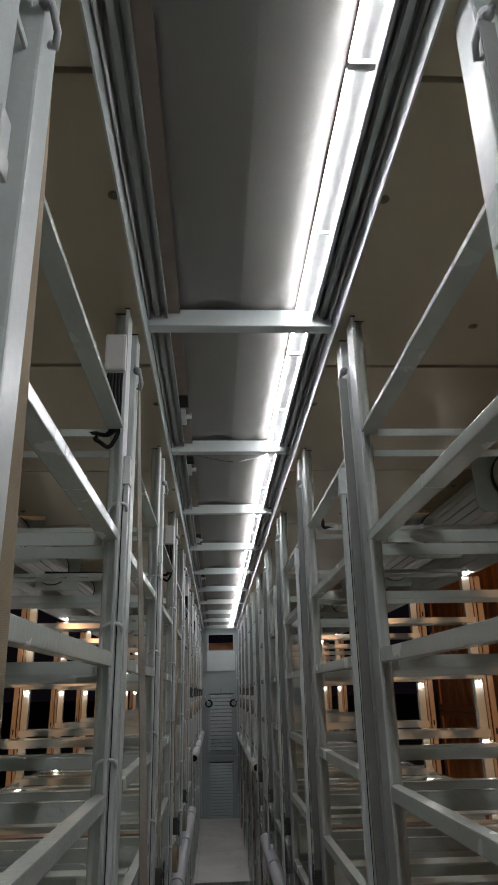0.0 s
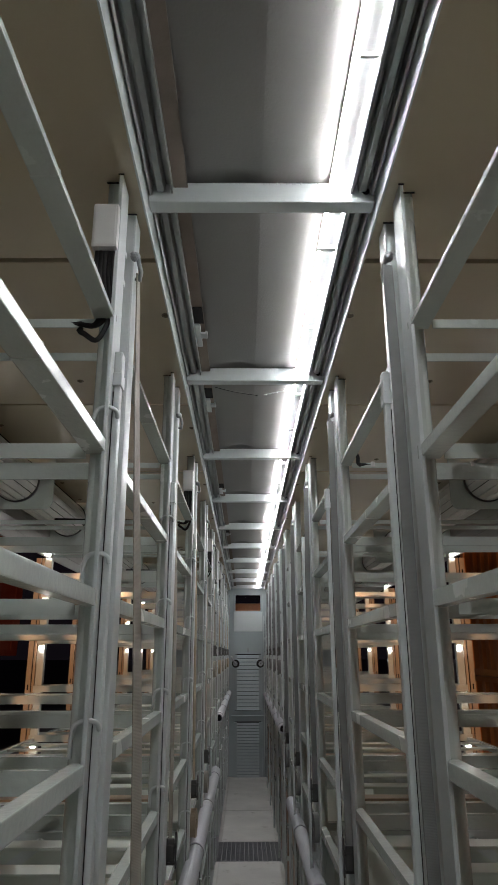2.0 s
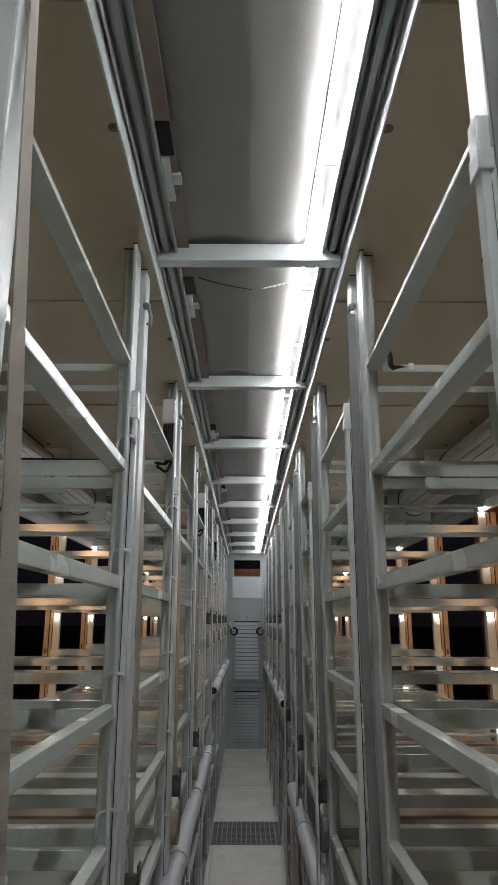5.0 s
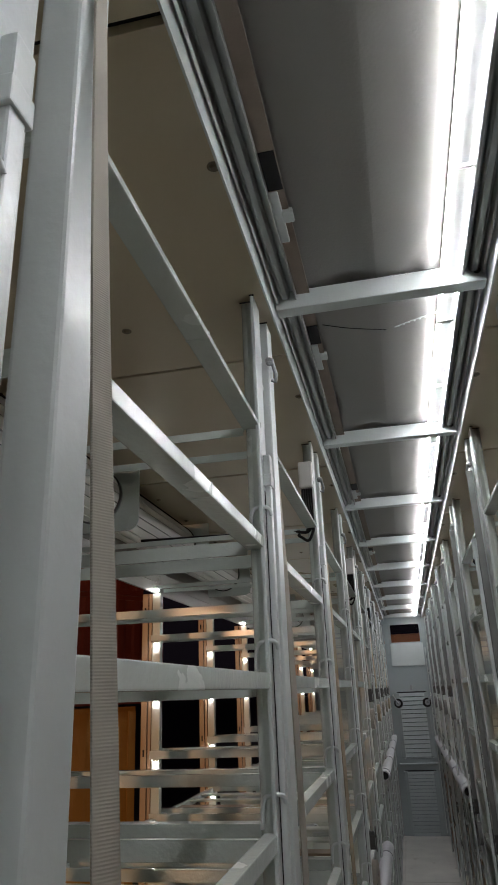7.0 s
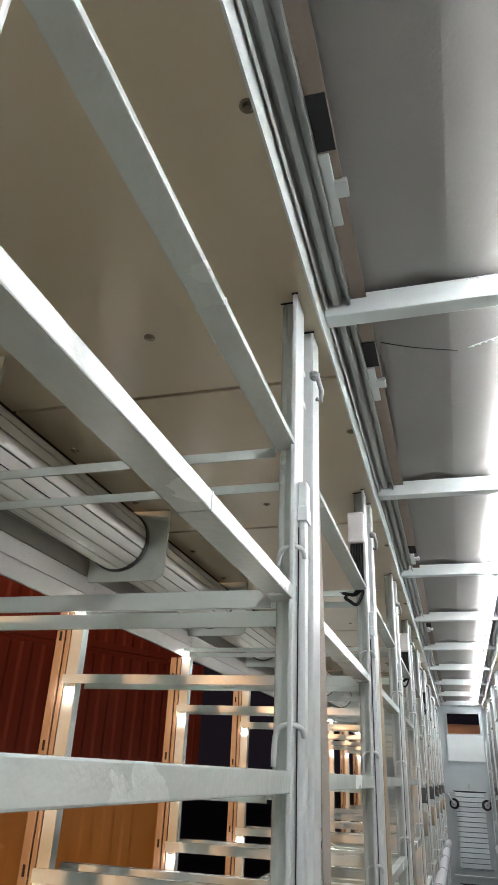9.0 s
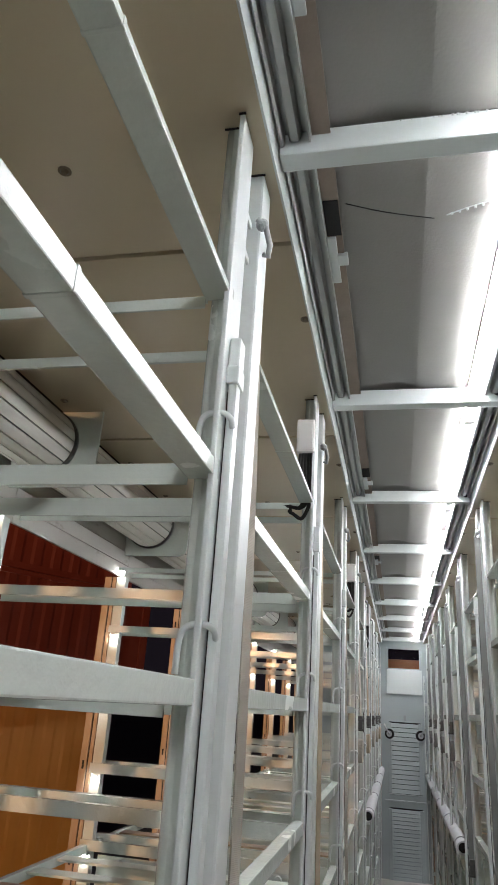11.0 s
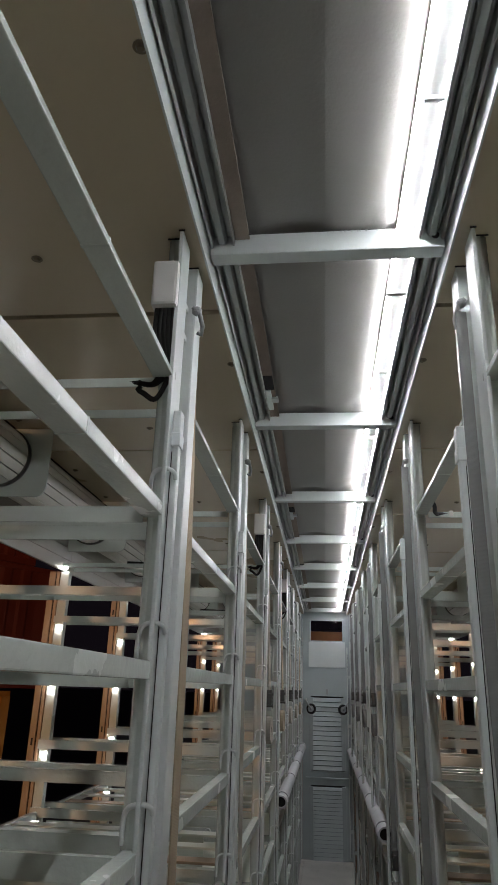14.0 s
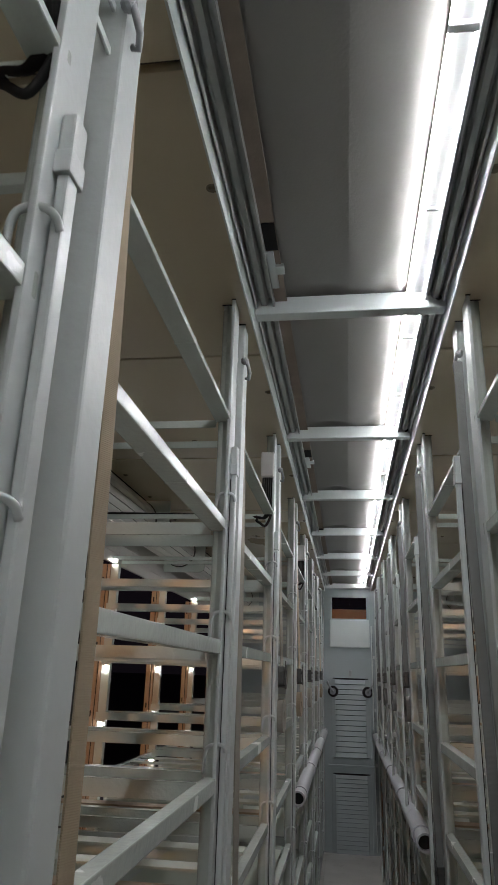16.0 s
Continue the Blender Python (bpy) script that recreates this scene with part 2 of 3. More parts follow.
roof_top = setting("roof_shell", boxed(-1.32, 1.32, FIRST - 1, END + 0.05, 2.72, 2.76), M_STEEL, "outer roof shell over the trailer", "roof")
for sx in (-1, 1):
    setting("roof_curb", boxed(sx * 0.275, sx * 0.30, FIRST - 1, END, CEIL + 0.062, 2.72), M_STEEL, "upstand beside the roof opening", "trim")

# rails along both edges of the roof opening
for sx in (-1, 1):
    bm = bmesh.new()
    o = [(0.262, 2.548), (0.258, 2.548), (0.255, 2.60), (0.262, 2.60)]
    prism(bm, [(sx * x + (EAST if sx > 0 else 0), z) for x, z in o], FIRST - 1, END)
    setting("edge_trim", bm, M_PAINT2, "white painted edge flange of the roof opening", "trim")
    bm = bmesh.new()
    o = [(0.254, 2.590), (0.250, 2.586), (0.246, 2.590), (0.245, 2.614), (0.239, 2.614), (0.238, 2.600), (0.234, 2.596), (0.222, 2.596), (0.218, 2.602), (0.217, 2.616), (0.206, 2.616), (0.205, 2.592), (0.201, 2.592), (0.200, 2.630), (0.254, 2.630)]
    prism(bm, [(sx * x + (EAST if sx > 0 else 0), z) for x, z in o], FIRST - 1, END)
    setting("roof_rail", bm, M_RAIL, "grey aluminium sliding rail of the roof", "rail")
bm = boxed(-0.2, -0.169, FIRST - 1, END, 2.607, 2.611)
setting("tarpaulin_hem", bm, M_BROWN, "brown webbing hem along the tarpaulin", "trim")

# bows across the opening
bow = None
for k in range(FIRST, LAST + 1):
    if bow is None:
        bow = thing("roof_bow", "white painted square tube across the roof opening", "beam", "roof bows")
        part("bow_tube", boxed(-0.254, 0.238, -0.018, 0.022, 2.571, 2.620, 0.003), M_PAINT2, bow)
        bm = bmesh.new()
        bmesh.ops.create_cone(bm, cap_ends=True, segments=14, radius1=0.008, radius2=0.008, depth=0.004, matrix=pose(0.219, -0.0185, 2.598, 90))
        part("bolt_hole", bm, M_HOLE, bow, "dark bolt hole")
        for sx in (-1, 1):
            bm = bmesh.new()
            e = EAST if sx > 0 else 0
            prism(bm, [(sx * 0.254 + e, 2.618), (sx * 0.215 + e, 2.618), (sx * 0.254 + e, 2.645)], -0.02, -0.014)
            part("corner_plate", bm, M_PAINT2, bow)
        seam = bmesh.new()
        for i in range(22):
            x = random.choice((-0.02, 0.03, 0.06, 0.15)) + random.gauss(0, 0.02)
            bmesh.ops.create_icosphere(seam, subdivisions=1, radius=random.uniform(0.0015, 0.003), matrix=Matrix.Translation((x, -0.0175, 2.618)))
        # the shadow line over the bow, drawn as a thin near-black strip
        part("top_gap", boxed(-0.25, 0.13, -0.017, -0.002, 2.618, 2.6215), M_HOLE, bow)
        part("weld_bead", seam, M_PAINT2, bow)["kind"] = "stuff"
        bow.location = (0, k, 0)
    else:
        copy_thing(bow, pose(0, k, 0))

# LED tubes along the east edge, one a bay, with a thin aluminium carrier
led = None
for k in range(FIRST - 1, LAST):
    if led is None:
        led = thing("led_batten", "continuous white LED batten along the roof opening", "lamp", "led battens")
        part("carrier", boxed(0.140, 0.196, 0.0, 1.0, 2.6165, 2.619, 0.0005), M_ALU, led)
        for x, r, a0 in ((0.1450, 0.0060, 211), (0.1860, 0.0040, 208)):
            for y0, y1 in ((0.0, 0.21), (0.222, 1.0)):
                bm = bmesh.new()
                prism(bm, [(x + r * math.cos(radians(a)), 2.6145 + r * math.sin(radians(a))) for a in range(a0, 541 - a0, 10)], y0, y1)
                part("tube", bm, M_LED, led, "glowing white LED tube")
        part("cover_strip", boxed(0.1535, 0.1795, 0.004, 0.996, 2.6150, 2.6165, 0.0005), M_RAIL, led, "dull grey cover strip")
        part("end_cap", boxed(0.139, 0.192, 0.208, 0.224, 2.605, 2.6165, 0.002), M_LENS, led)
        part("shade_lip", boxed(0.1925, 0.1945, 0.0, 1.0, 2.603, 2.618), M_ALU, led)
        part("clip", boxed(0.150, 0.192, 0.640, 0.648, 2.607, 2.6165, 0.002), M_LENS, led)
        led.location = (0, k, 0)
    else:
        copy_thing(led, pose(0, k, 0))

# unseen walls added behind the walk; they keep the outside lamps' light out
for sx, nm in ((-1, "wall_west"), (1, "wall_east")):
    setting(nm, boxed(sx * 1.31, sx * 1.33, FIRST - 1, -1.3, -0.1, 2.72), M_SHUT, "unseen white side wall added to block outside light", "wall")
setting("wall_south", boxed(-1.32, 1.32, FIRST - 1.06, FIRST - 1.0, -0.1, 2.72), M_DOOR, "unseen plain grey wall added to close the south end", "wall")


# ---- racks ----
def rack(sx):
    """One bay of racking on the side sx, 1 m along y from its origin."""
    r = thing("rack_frame", "pale grey-green painted steel rack frame with cross bars", "rack", "rack frames")

    def b(name, x0, x1, y0, y1, z0, z1, bevel=0.004, mat=M_PAINT, label=""):
        return part(name, boxed(sx * x0, sx * x1, y0, y1, z0, z1, bevel), mat, r, label)

    f = 0.0 if sx < 0 else 0.028
    # the rear post, and the front one: a rounded column with a narrow flange on its aisle side
    b("post", 0.282, 0.326, 0.008 + f, 0.068 + f, 0.0, 2.557, 0.004, M_PAINT2)
    bm = bmesh.new()
    o = [(0.296, 0.946), (0.296, 0.905)] + [(0.311 + 0.014 * math.sin(radians(q)), 0.919 - 0.014 * math.cos(radians(q))) for q in range(0, 91, 15)] + [(0.325, 0.946)]
    lo = [bm.verts.new((sx * x, y + f, 0.0)) for x, y in o]
    hi = [bm.verts.new((sx * x, y + f, 2.557)) for x, y in o]
    for i in range(len(o)):
        j = (i + 1) % len(o)
        face = bm.faces.new((lo[i], lo[j], hi[j], hi[i]))
        face.smooth = 2 <= i <= 7
    bm.faces.new(lo)
    bm.faces.new(hi)
    part("post", bm, M_PAINT, r)
    b("post_flange", 0.2885, 0.2965, 0.878 + f, 0.946 + f, 0.0, 2.557, 0.002, M_PAINT2)
    # near-black strips drawn for the dark gap where the posts meet the ceiling
    b("sealant", 0.2868, 0.2982, 0.8755 + f, 0.8785 + f, 2.5550, 2.5575, 0, M_HOLE, "near-black strip for the shaded gap at the post head")
    b("sealant", 0.2978, 0.3265, 0.9025 + f, 0.9052 + f, 2.5552, 2.5575, 0, M_HOLE, "near-black strip for the shaded gap at the post head")
    b("sealant", 0.2805, 0.3270, 0.0055 + f, 0.0085 + f, 2.5552, 2.5575, 0, M_HOLE, "near-black strip for the shaded gap at the post head")
    b("post", 1.222, 1.264, 0.900, 0.938, 0.0, 2.2, 0.003)
    for i, z in enumerate(LEVELS):
        h, deep = ((0.011, 0.328), (0.022, 0.328), (0.028, 0.315))[min(i, 2)]
        b("rail", 0.290, deep, 0.068 + f, 0.90 + f, z - 0.016, z - 0.016 + h, 0.002)
        if i < 2:
            b("rail_weld", 0.2892, deep + 0.0008, 0.49, 0.496, z - 0.0168, z - 0.0152 + h, 0.001)
            b("rail_weld", 0.288, 0.300, 0.892 + f, 0.902 + f, z - 0.018, z - 0.012 + h, 0.003)
        if i > 3:
            b("outer_rail", 1.236, 1.258, 0.0, 0.90, z - 0.045, z - 0.013)
        lo_z, hi_z = ((-0.032, -0.014), (-0.026, 0.002), (-0.030, -0.004), (-0.034, 0.002))[min(i, 3)]
        for y in (0.042, 0.892):
            bm = bmesh.new()
            # an angle bar: a web and a flange
            box(bm, *sorted((sx * 0.326, sx * 1.268)), y - 0.002, y + 0.002, z + lo_z, z + hi_z, 0.0008)
            box(bm, *sorted((sx * 0.326, sx * 1.268)), y + 0.002, y + (0.030 if y < 0.5 else 0.012), z + hi_z - 0.004, z + hi_z, 0.0008)
            part("cross_bar", bm, M_PAINT, r)
        if i < 7:
            zn = 2.214 - 0.2685 * i
            b("marker_lamp", 1.230, 1.246, 0.880, 0.8985, zn - 0.008, zn + 0.008, 0.004, M_NODE, "small bright white marker lamp")
            b("lamp_clip", 1.226, 1.250, 0.884, 0.8985, zn + 0.009, zn + 0.013, 0.001, M_PAINT2)
    # locking bar in front of the aisle post
    xa, ya, yb = (0.2745, 0.902, 0.924) if sx < 0 else (0.2485, 0.994, 1.014)
    b("lock_bar", xa, xa + 0.0117, ya, yb, 0.05, 2.14, 0.003, M_PAINT2)
    b("lock_sleeve", xa - 0.002, xa + 0.0135, ya - 0.003, yb + 0.003, 2.118, 2.177, 0.003, M_PAINT2)
    b("sleeve_collar", xa - 0.003, xa + 0.0145, ya - 0.005, yb + 0.005, 2.108, 2.134, 0.002, M_PAINT2)
    # near-black strip puts the shade of the slot into colour
    b("bar_gap", xa + 0.0117, xa + 0.0141, ya + 0.006, yb - 0.004, 0.05, 2.10, 0, M_HOLE, "near-black strip for the shaded slot beside the locking bar")
    if sx > 0:
        for i in range(4):
            b("bar_bracket", 0.2595, 0.2835, 1.0145, 1.0205, 1.84 - 0.52 * i, 1.87 - 0.52 * i, 0.002, M_PAINT2)
            b("bar_bracket", 0.2800, 0.2835, 1.0205, 1.0365, 1.84 - 0.52 * i, 1.87 - 0.52 * i, 0.001, M_PAINT2)
    for i in range(8 if sx < 0 else 0):
        z = 2.058 - 0.262 * i
        bm = bmesh.new()
        tube(bm, smooth_way([(sx * 0.276, 0.903, z - 0.012), (sx * 0.277, 0.895, z - 0.003), (sx * 0.284, 0.888, z + 0.002), (sx * 0.296, 0.884, z + 0.002), (sx * 0.309, 0.884, z - 0.003), (sx * 0.315, 0.886, z - 0.018), (sx * 0.317, 0.890, z - 0.052)], 3), 0.0041, 8)
        part("hook", bm, M_PAINT2, r)
    # shelf sheets of the low levels
    for z in (0.925, 0.660):
        part("shelf_sheet", boxed(sx * 0.335, sx * 1.21, 0.08, 0.90, z - 0.012, z - 0.006), M_SHELF, r, "pale sheet metal shelf")
    for y in (0.22, 0.43, 0.64):
        part("slat", boxed(sx * 0.335, sx * 1.236, y, y + 0.07, 1.172, 1.180, 0.002), M_GUIDE if y < 0.3 else M_SHELF, r, "flat shelf slat")
    part("end_sheet", boxed(sx * 0.52, sx * 1.20, 0.921, 0.925, 0.96, 1.15), M_SHELF, r, "pale sheet metal end plate")
    for (xa, za), (xb, zb) in (((0.50, 1.145), (1.10, 1.135)), ((0.62, 1.13), (0.98, 0.86)), ((0.40, 0.98), (1.15, 0.92))):
        bm = bmesh.new()
        d = Vector((xb - xa, 0, zb - za)).normalized()
        w = Vector((-d.z, 0, d.x)) * 0.014
        o = [Vector((xa, 0, za)) + w, Vector((xb, 0, zb)) + w, Vector((xb, 0, zb)) - w, Vector((xa, 0, za)) - w]
        prism(bm, [(sx * p.x, p.z) for p in o], 0.893, 0.898)
        for x, z in ((xa, za), (xb, zb)):
            bmesh.ops.create_cone(bm, cap_ends=True, segments=12, radius1=0.014, radius2=0.012, depth=0.012, matrix=pose(sx * x, 0.891, z, 90))
        part("folding_arm", bm, M_PAINT2, r, "hinged flat steel arm with bolts")
    return r


for sx in (-1, 1):
    r = rack(sx)
    e = EAST if sx > 0 else 0
    r.location = (e, FIRST, 0)
    for k in range(FIRST + 1, LAST):
        copy_thing(r, pose(e, k, 0))

# bracket plates between two neighbouring posts, with the strap's hook
for sx in (-1, 1):
    h = thing("strap_hanger", "painted bracket with a small steel hook between two posts", "bracket", "strap hangers")
    part("plate", boxed(sx * 0.298, sx * 0.303, -0.058, 0.012, 2.375, 2.388, 0.002), M_PAINT2, h)
    part("plate", boxed(sx * 0.298, sx * 0.303, -0.058, 0.012, 2.445, 2.458, 0.002), M_PAINT2, h)
    bm = tube(bmesh.new(), [(sx * 0.285, -0.01, 2.45), (sx * 0.272, 0.0, 2.44), (sx * 0.268, 0.02, 2.42), (sx * 0.272, 0.03, 2.405), (sx * 0.28, 0.03, 2.41)], 0.005, 8)
    bmesh.ops.create_icosphere(bm, subdivisions=2, radius=0.011, matrix=Matrix.Translation((sx * 0.278, 0.0, 2.445)))
    part("hook", bm, M_STEEL, h)
    e = EAST if sx > 0 else 0
    h.location = (e, FIRST, 0)
    for k in range(FIRST + 1, LAST):
        copy_thing(h, pose(e, k, 0))


# lashing straps with their ratchet and rolled-up end
def strap(sx, k, low, mat):
    s = thing("lashing_strap", "woven lashing strap with ratchet and rolled-up end", "strap", "lashing straps")
    bm = bmesh.new()
    n = 30
    prev = None
    side = Vector((0.4, 0.91, 0)) * 0.010 if sx < 0 else Vector((0.97, 0.24, 0)) * 0.0115
    flat = Vector((-side.y, side.x, 0)).normalized() * 0.0014
    # on the west side the strap hangs behind its post, but for one that hangs free in front
    free = sx < 0 and k == 0
    top = 0.272 if sx > 0 else 0.276 if free else 0.297
    lean = -0.006 if sx > 0 else 0.058 if free else 0.018
    bend = 0.008 if sx < 0 and not free else 0.0
    for i in range(n + 1):
        q = i / n
        mid = Vector((sx * (top - lean * q - bend * (1 - (1 - q) ** 5) + 0.0015 * math.sin(7 * q + k)), 0.002, 2.42 + (low + 0.16 - 2.42) * q))
        if free:  # twisted: edge-on at its hook, turning flat lower down
            side = Vector((math.sin(0.1 + 0.9 * q), math.cos(0.1 + 0.9 * q), 0)) * 0.010
            flat = Vector((-side.y, side.x, 0)).normalized() * 0.0014
        row = [bm.verts.new(mid + a * side + c * flat) for a, c in ((-1, -1), (1, -1), (1, 1), (-1, 1))]
        if prev:
            for j in range(4):
                bm.faces.new((prev[j], prev[(j + 1) % 4], row[(j + 1) % 4], row[j]))
        prev = row
    part("webbing", bm, mat, s)
    x = sx * (top - lean - bend)
    bm = boxed(x - 0.02, x - 0.015, -0.018, 0.018, low + 0.09, low + 0.19, 0.002)
    box(bm, x + 0.015, x + 0.02, -0.018, 0.018, low + 0.09, low + 0.19, 0.002)
    tube(bm, [(x - 0.021, -0.005, low + 0.15), (x + 0.021, -0.005, low + 0.15)], 0.008, 10)
    tube(bm, [(x - 0.021, 0.005, low + 0.10), (x + 0.021, 0.005, low + 0.10)], 0.006, 10)
    box(bm, x - 0.013, x + 0.013, -0.012, 0.006, low + 0.105, low + 0.17, 0.004)
    part("ratchet", bm, M_GREASE, s, "dark steel ratchet")
    # the rolled end: a spiral of webbing
    bm = bmesh.new()
    prev = None
    turns, steps = 7, 168
    for i in range(steps + 1):
        a = 2 * math.pi * turns * i / steps
        rr = 0.018 + 0.040 * i / steps
        yy, zz = 0.0 + 0.8 * rr * math.cos(a), low + rr * 1.05 * math.sin(a)
        ri = rr - 0.0068
        y2, z2 = 0.8 * ri * math.cos(a), low + ri * 1.05 * math.sin(a)
        row = [bm.verts.new((x - 0.0135, yy, zz)), bm.verts.new((x + 0.0135, yy, zz)), bm.verts.new((x + 0.0135, y2, z2)), bm.verts.new((x - 0.0135, y2, z2))]
        if prev:
            for j in range(4):
                bm.faces.new((prev[j], prev[(j + 1) % 4], row[(j + 1) % 4], row[j]))
        prev = row
    turn = Matrix.Translation((x, 0, 0)) @ pose(0, 0, 0, 0, 0, sx * 5) @ Matrix.Translation((-x, 0, 0))
    bmesh.ops.transform(bm, matrix=turn, verts=bm.verts[:])
    part("rolled_end", bm, mat, s)
    s.location = (EAST if sx > 0 else 0, k + (-0.012 if sx > 0 else 0.03 if free else 0.080), 0)
    return s


for sx in (-1, 1):
    for k in range(FIRST, LAST):
        strap(sx, k, 0.93 if k < 4 + (sx > 0) else 1.53, M_STRAP3 if sx > 0 else M_STRAP2 if k % 3 == 2 else M_STRAP)

# junction boxes with black cables on every second aisle post of the west side
for k in (-2, 0, 2, 4, 6):
    j = thing("junction_box", "light grey plastic junction box with black cables", "junction box", "junction boxes")
    part("housing", boxed(-0.347, -0.297, -0.137, -0.101, 2.368, 2.466, 0.006), M_BOX, j)
    for i in range(5):
        x = -0.337 + 0.008 * i
        way = [(x, -0.118, 2.372), (x, -0.116, 2.31), (-0.322 + 0.005 * i, -0.112, 2.25), (-0.334 + 0.002 * i, -0.111, 2.215 - (0.03 if i == 4 else 0.0)), (-0.36, -0.109, 2.216 - (0.015 if i == 4 else 0.0)), (-0.42, -0.104, 2.222), (-0.95, -0.101, 2.223 + 0.003 * i)]
        bm = tube(bmesh.new(), smooth_way(way), 0.0052, 8)
        part("cable", bm, M_DARK, j)
    j.location = (0.007, k, 0.012)


# black cables clipped along cross bars of the east side
for k in (1, 3, 5, 7):
    j = thing("cable_run", "black cable clipped along a painted cross bar", "cable", "cable runs")
    part("cable", tube(bmesh.new(), smooth_way([(0.335, -0.112, 2.300), (0.345, -0.116, 2.27), (0.350, -0.114, 2.245), (0.40, -0.103, 2.247), (0.75, -0.101, 2.246), (1.22, -0.101, 2.247)]), 0.0065, 8), M_DARK, j)
    for x in (0.39, 0.72, 1.05):
        part("clip", boxed(x, x + 0.012, -0.112, -0.092, 2.238, 2.256, 0.002), M_BOX, j)
    j.location = (EAST, k, -0.012)

# ---- big pipes above the gangway's sides ----
def pipe(sx, x, y0, y1, z):
    p = thing("pipe", "weathered grey painted pipe with an open end", "pipe", "pipes")
    bm = bmesh.new()
    n = 24
    rings = []
    for rr, y in ((0.027, y0 + 0.3), (0.027, y0), (0.035, y0), (0.035, y1)):
        rings.append([bm.verts.new((x + rr * math.cos(2 * math.pi * i / n), y, z + rr * math.sin(2 * math.pi * i / n))) for i in range(n)])
    for r_, s_ in zip(rings, rings[1:]):
        for i in range(n):
            f = bm.faces.new((r_[i], r_[(i + 1) % n], s_[(i + 1) % n], s_[i]))
    bm.faces.new(rings[-1])
    part("barrel", bm, M_PIPE, p)
    # near-black disc near the mouth replaces the shade deeper in the pipe
    part("bore", tube(bmesh.new(), [(x, y0 + 0.03, z), (x, y0 + 0.04, z)], 0.0275, 20), M_HOLE, p, "near-black disc for the shade inside the pipe")
    y = y0 + 0.12
    while y < y1:
        part("collar", tube(bmesh.new(), [(x, y, z), (x, y + 0.035, z)], 0.0395, 24), M_PIPE, p)
        bm = bmesh.new()
        bm2 = [(x + sx * 0.03, z + 0.03), (x + sx * 0.045, z + 0.12), (x + sx * 0.07, z + 0.12), (x + sx * 0.07, z - 0.02)]
        prism(bm, bm2, y + 0.10, y + 0.106)
        part("gusset", bm, M_PAINT, p)
        y += 0.95
    return p


pipe(-1, -0.262, 1.05, 4.3, 0.80)
pipe(-1, -0.268, 5.0, 9.05, 1.11)
pipe(1, 0.250, -1.2, 3.5, 0.74)
pipe(1, 0.258, 4.4, 9.05, 1.08)

# ---- end wall with its louvred door ----
bm = boxed(-1.32, -0.275, END, END + 0.05, -0.1, 2.72)
box(bm, 0.285, 1.32, END, END + 0.05, -0.1, 2.72)
box(bm, -0.275, 0.285, END, END + 0.05, 2.50, 2.72)
setting("wall_north", bm, M_DOOR, "grey painted end wall around the narrow door", "wall")
door = thing("door_1", "grey metal end door with a window and two louvred panels", "door")
door["kind"] = "structure"
door.location = (0.005, 0, 0)
door.scale = (0.925, 1, 1)
bm = boxed(-0.30, -0.202, END, END + 0.04, 0.0, 2.50)
box(bm, 0.204, 0.30, END, END + 0.04, 0.0, 2.50)
box(bm, -0.202, 0.204, END, END + 0.04, 1.64, 2.255)
box(bm, -0.202, 0.204, END, END + 0.04, 2.485, 2.50)
box(bm, -0.202, 0.204, END, END + 0.04, 0.72, 0.86)
part("leaf", bm, M_DOOR, door)
part("panel", boxed(-0.225, 0.232, END - 0.03, END, 1.955, 2.24, 0.004), M_PAINT2, door)
part("frame", boxed(-0.235, -0.202, END - 0.02, END, 2.24, 2.50, 0.004), M_DOOR, door)
part("frame", boxed(0.204, 0.237, END - 0.02, END, 2.24, 2.50, 0.004), M_DOOR, door)
part("pane", boxed(-0.202, 0.204, END + 0.015, END + 0.02, 2.255, 2.485), M_GLASS, door).visible_shadow = False
for z0, z1, n in ((0.87, 1.63, 15), (0.0, 0.71, 18)):
    part("louvre_frame", boxed(-0.215, -0.170, END - 0.022, END, z0, z1, 0.003), M_DOOR, door)
    part("louvre_frame", boxed(0.170, 0.217, END - 0.022, END, z0, z1, 0.003), M_DOOR, door)
    # near-black sheet gives the shade between the slats
    part("louvre_back", boxed(-0.24, 0.24, END + 0.0405, END + 0.048, z0 - 0.03, z1 + 0.03), M_HOLE, door)
    me = None
    for i in range(n):
        z = z0 + (i + 0.5) * (z1 - z0) / n
        d = (z1 - z0) / n
        if me is None:
            bm = prism(bmesh.new(), [(-0.016, -0.46 * d), (-0.012, -0.50 * d), (0.010, 0.35 * d), (0.004, 0.39 * d)], -0.17, 0.17)
            for v in bm.verts:
                v.co = Vector((v.co.y, v.co.x, v.co.z))
            me = mesh_of("louvre", bm, M_DOOR)
        alike("louvre", me, door, (0, END - 0.016, z))
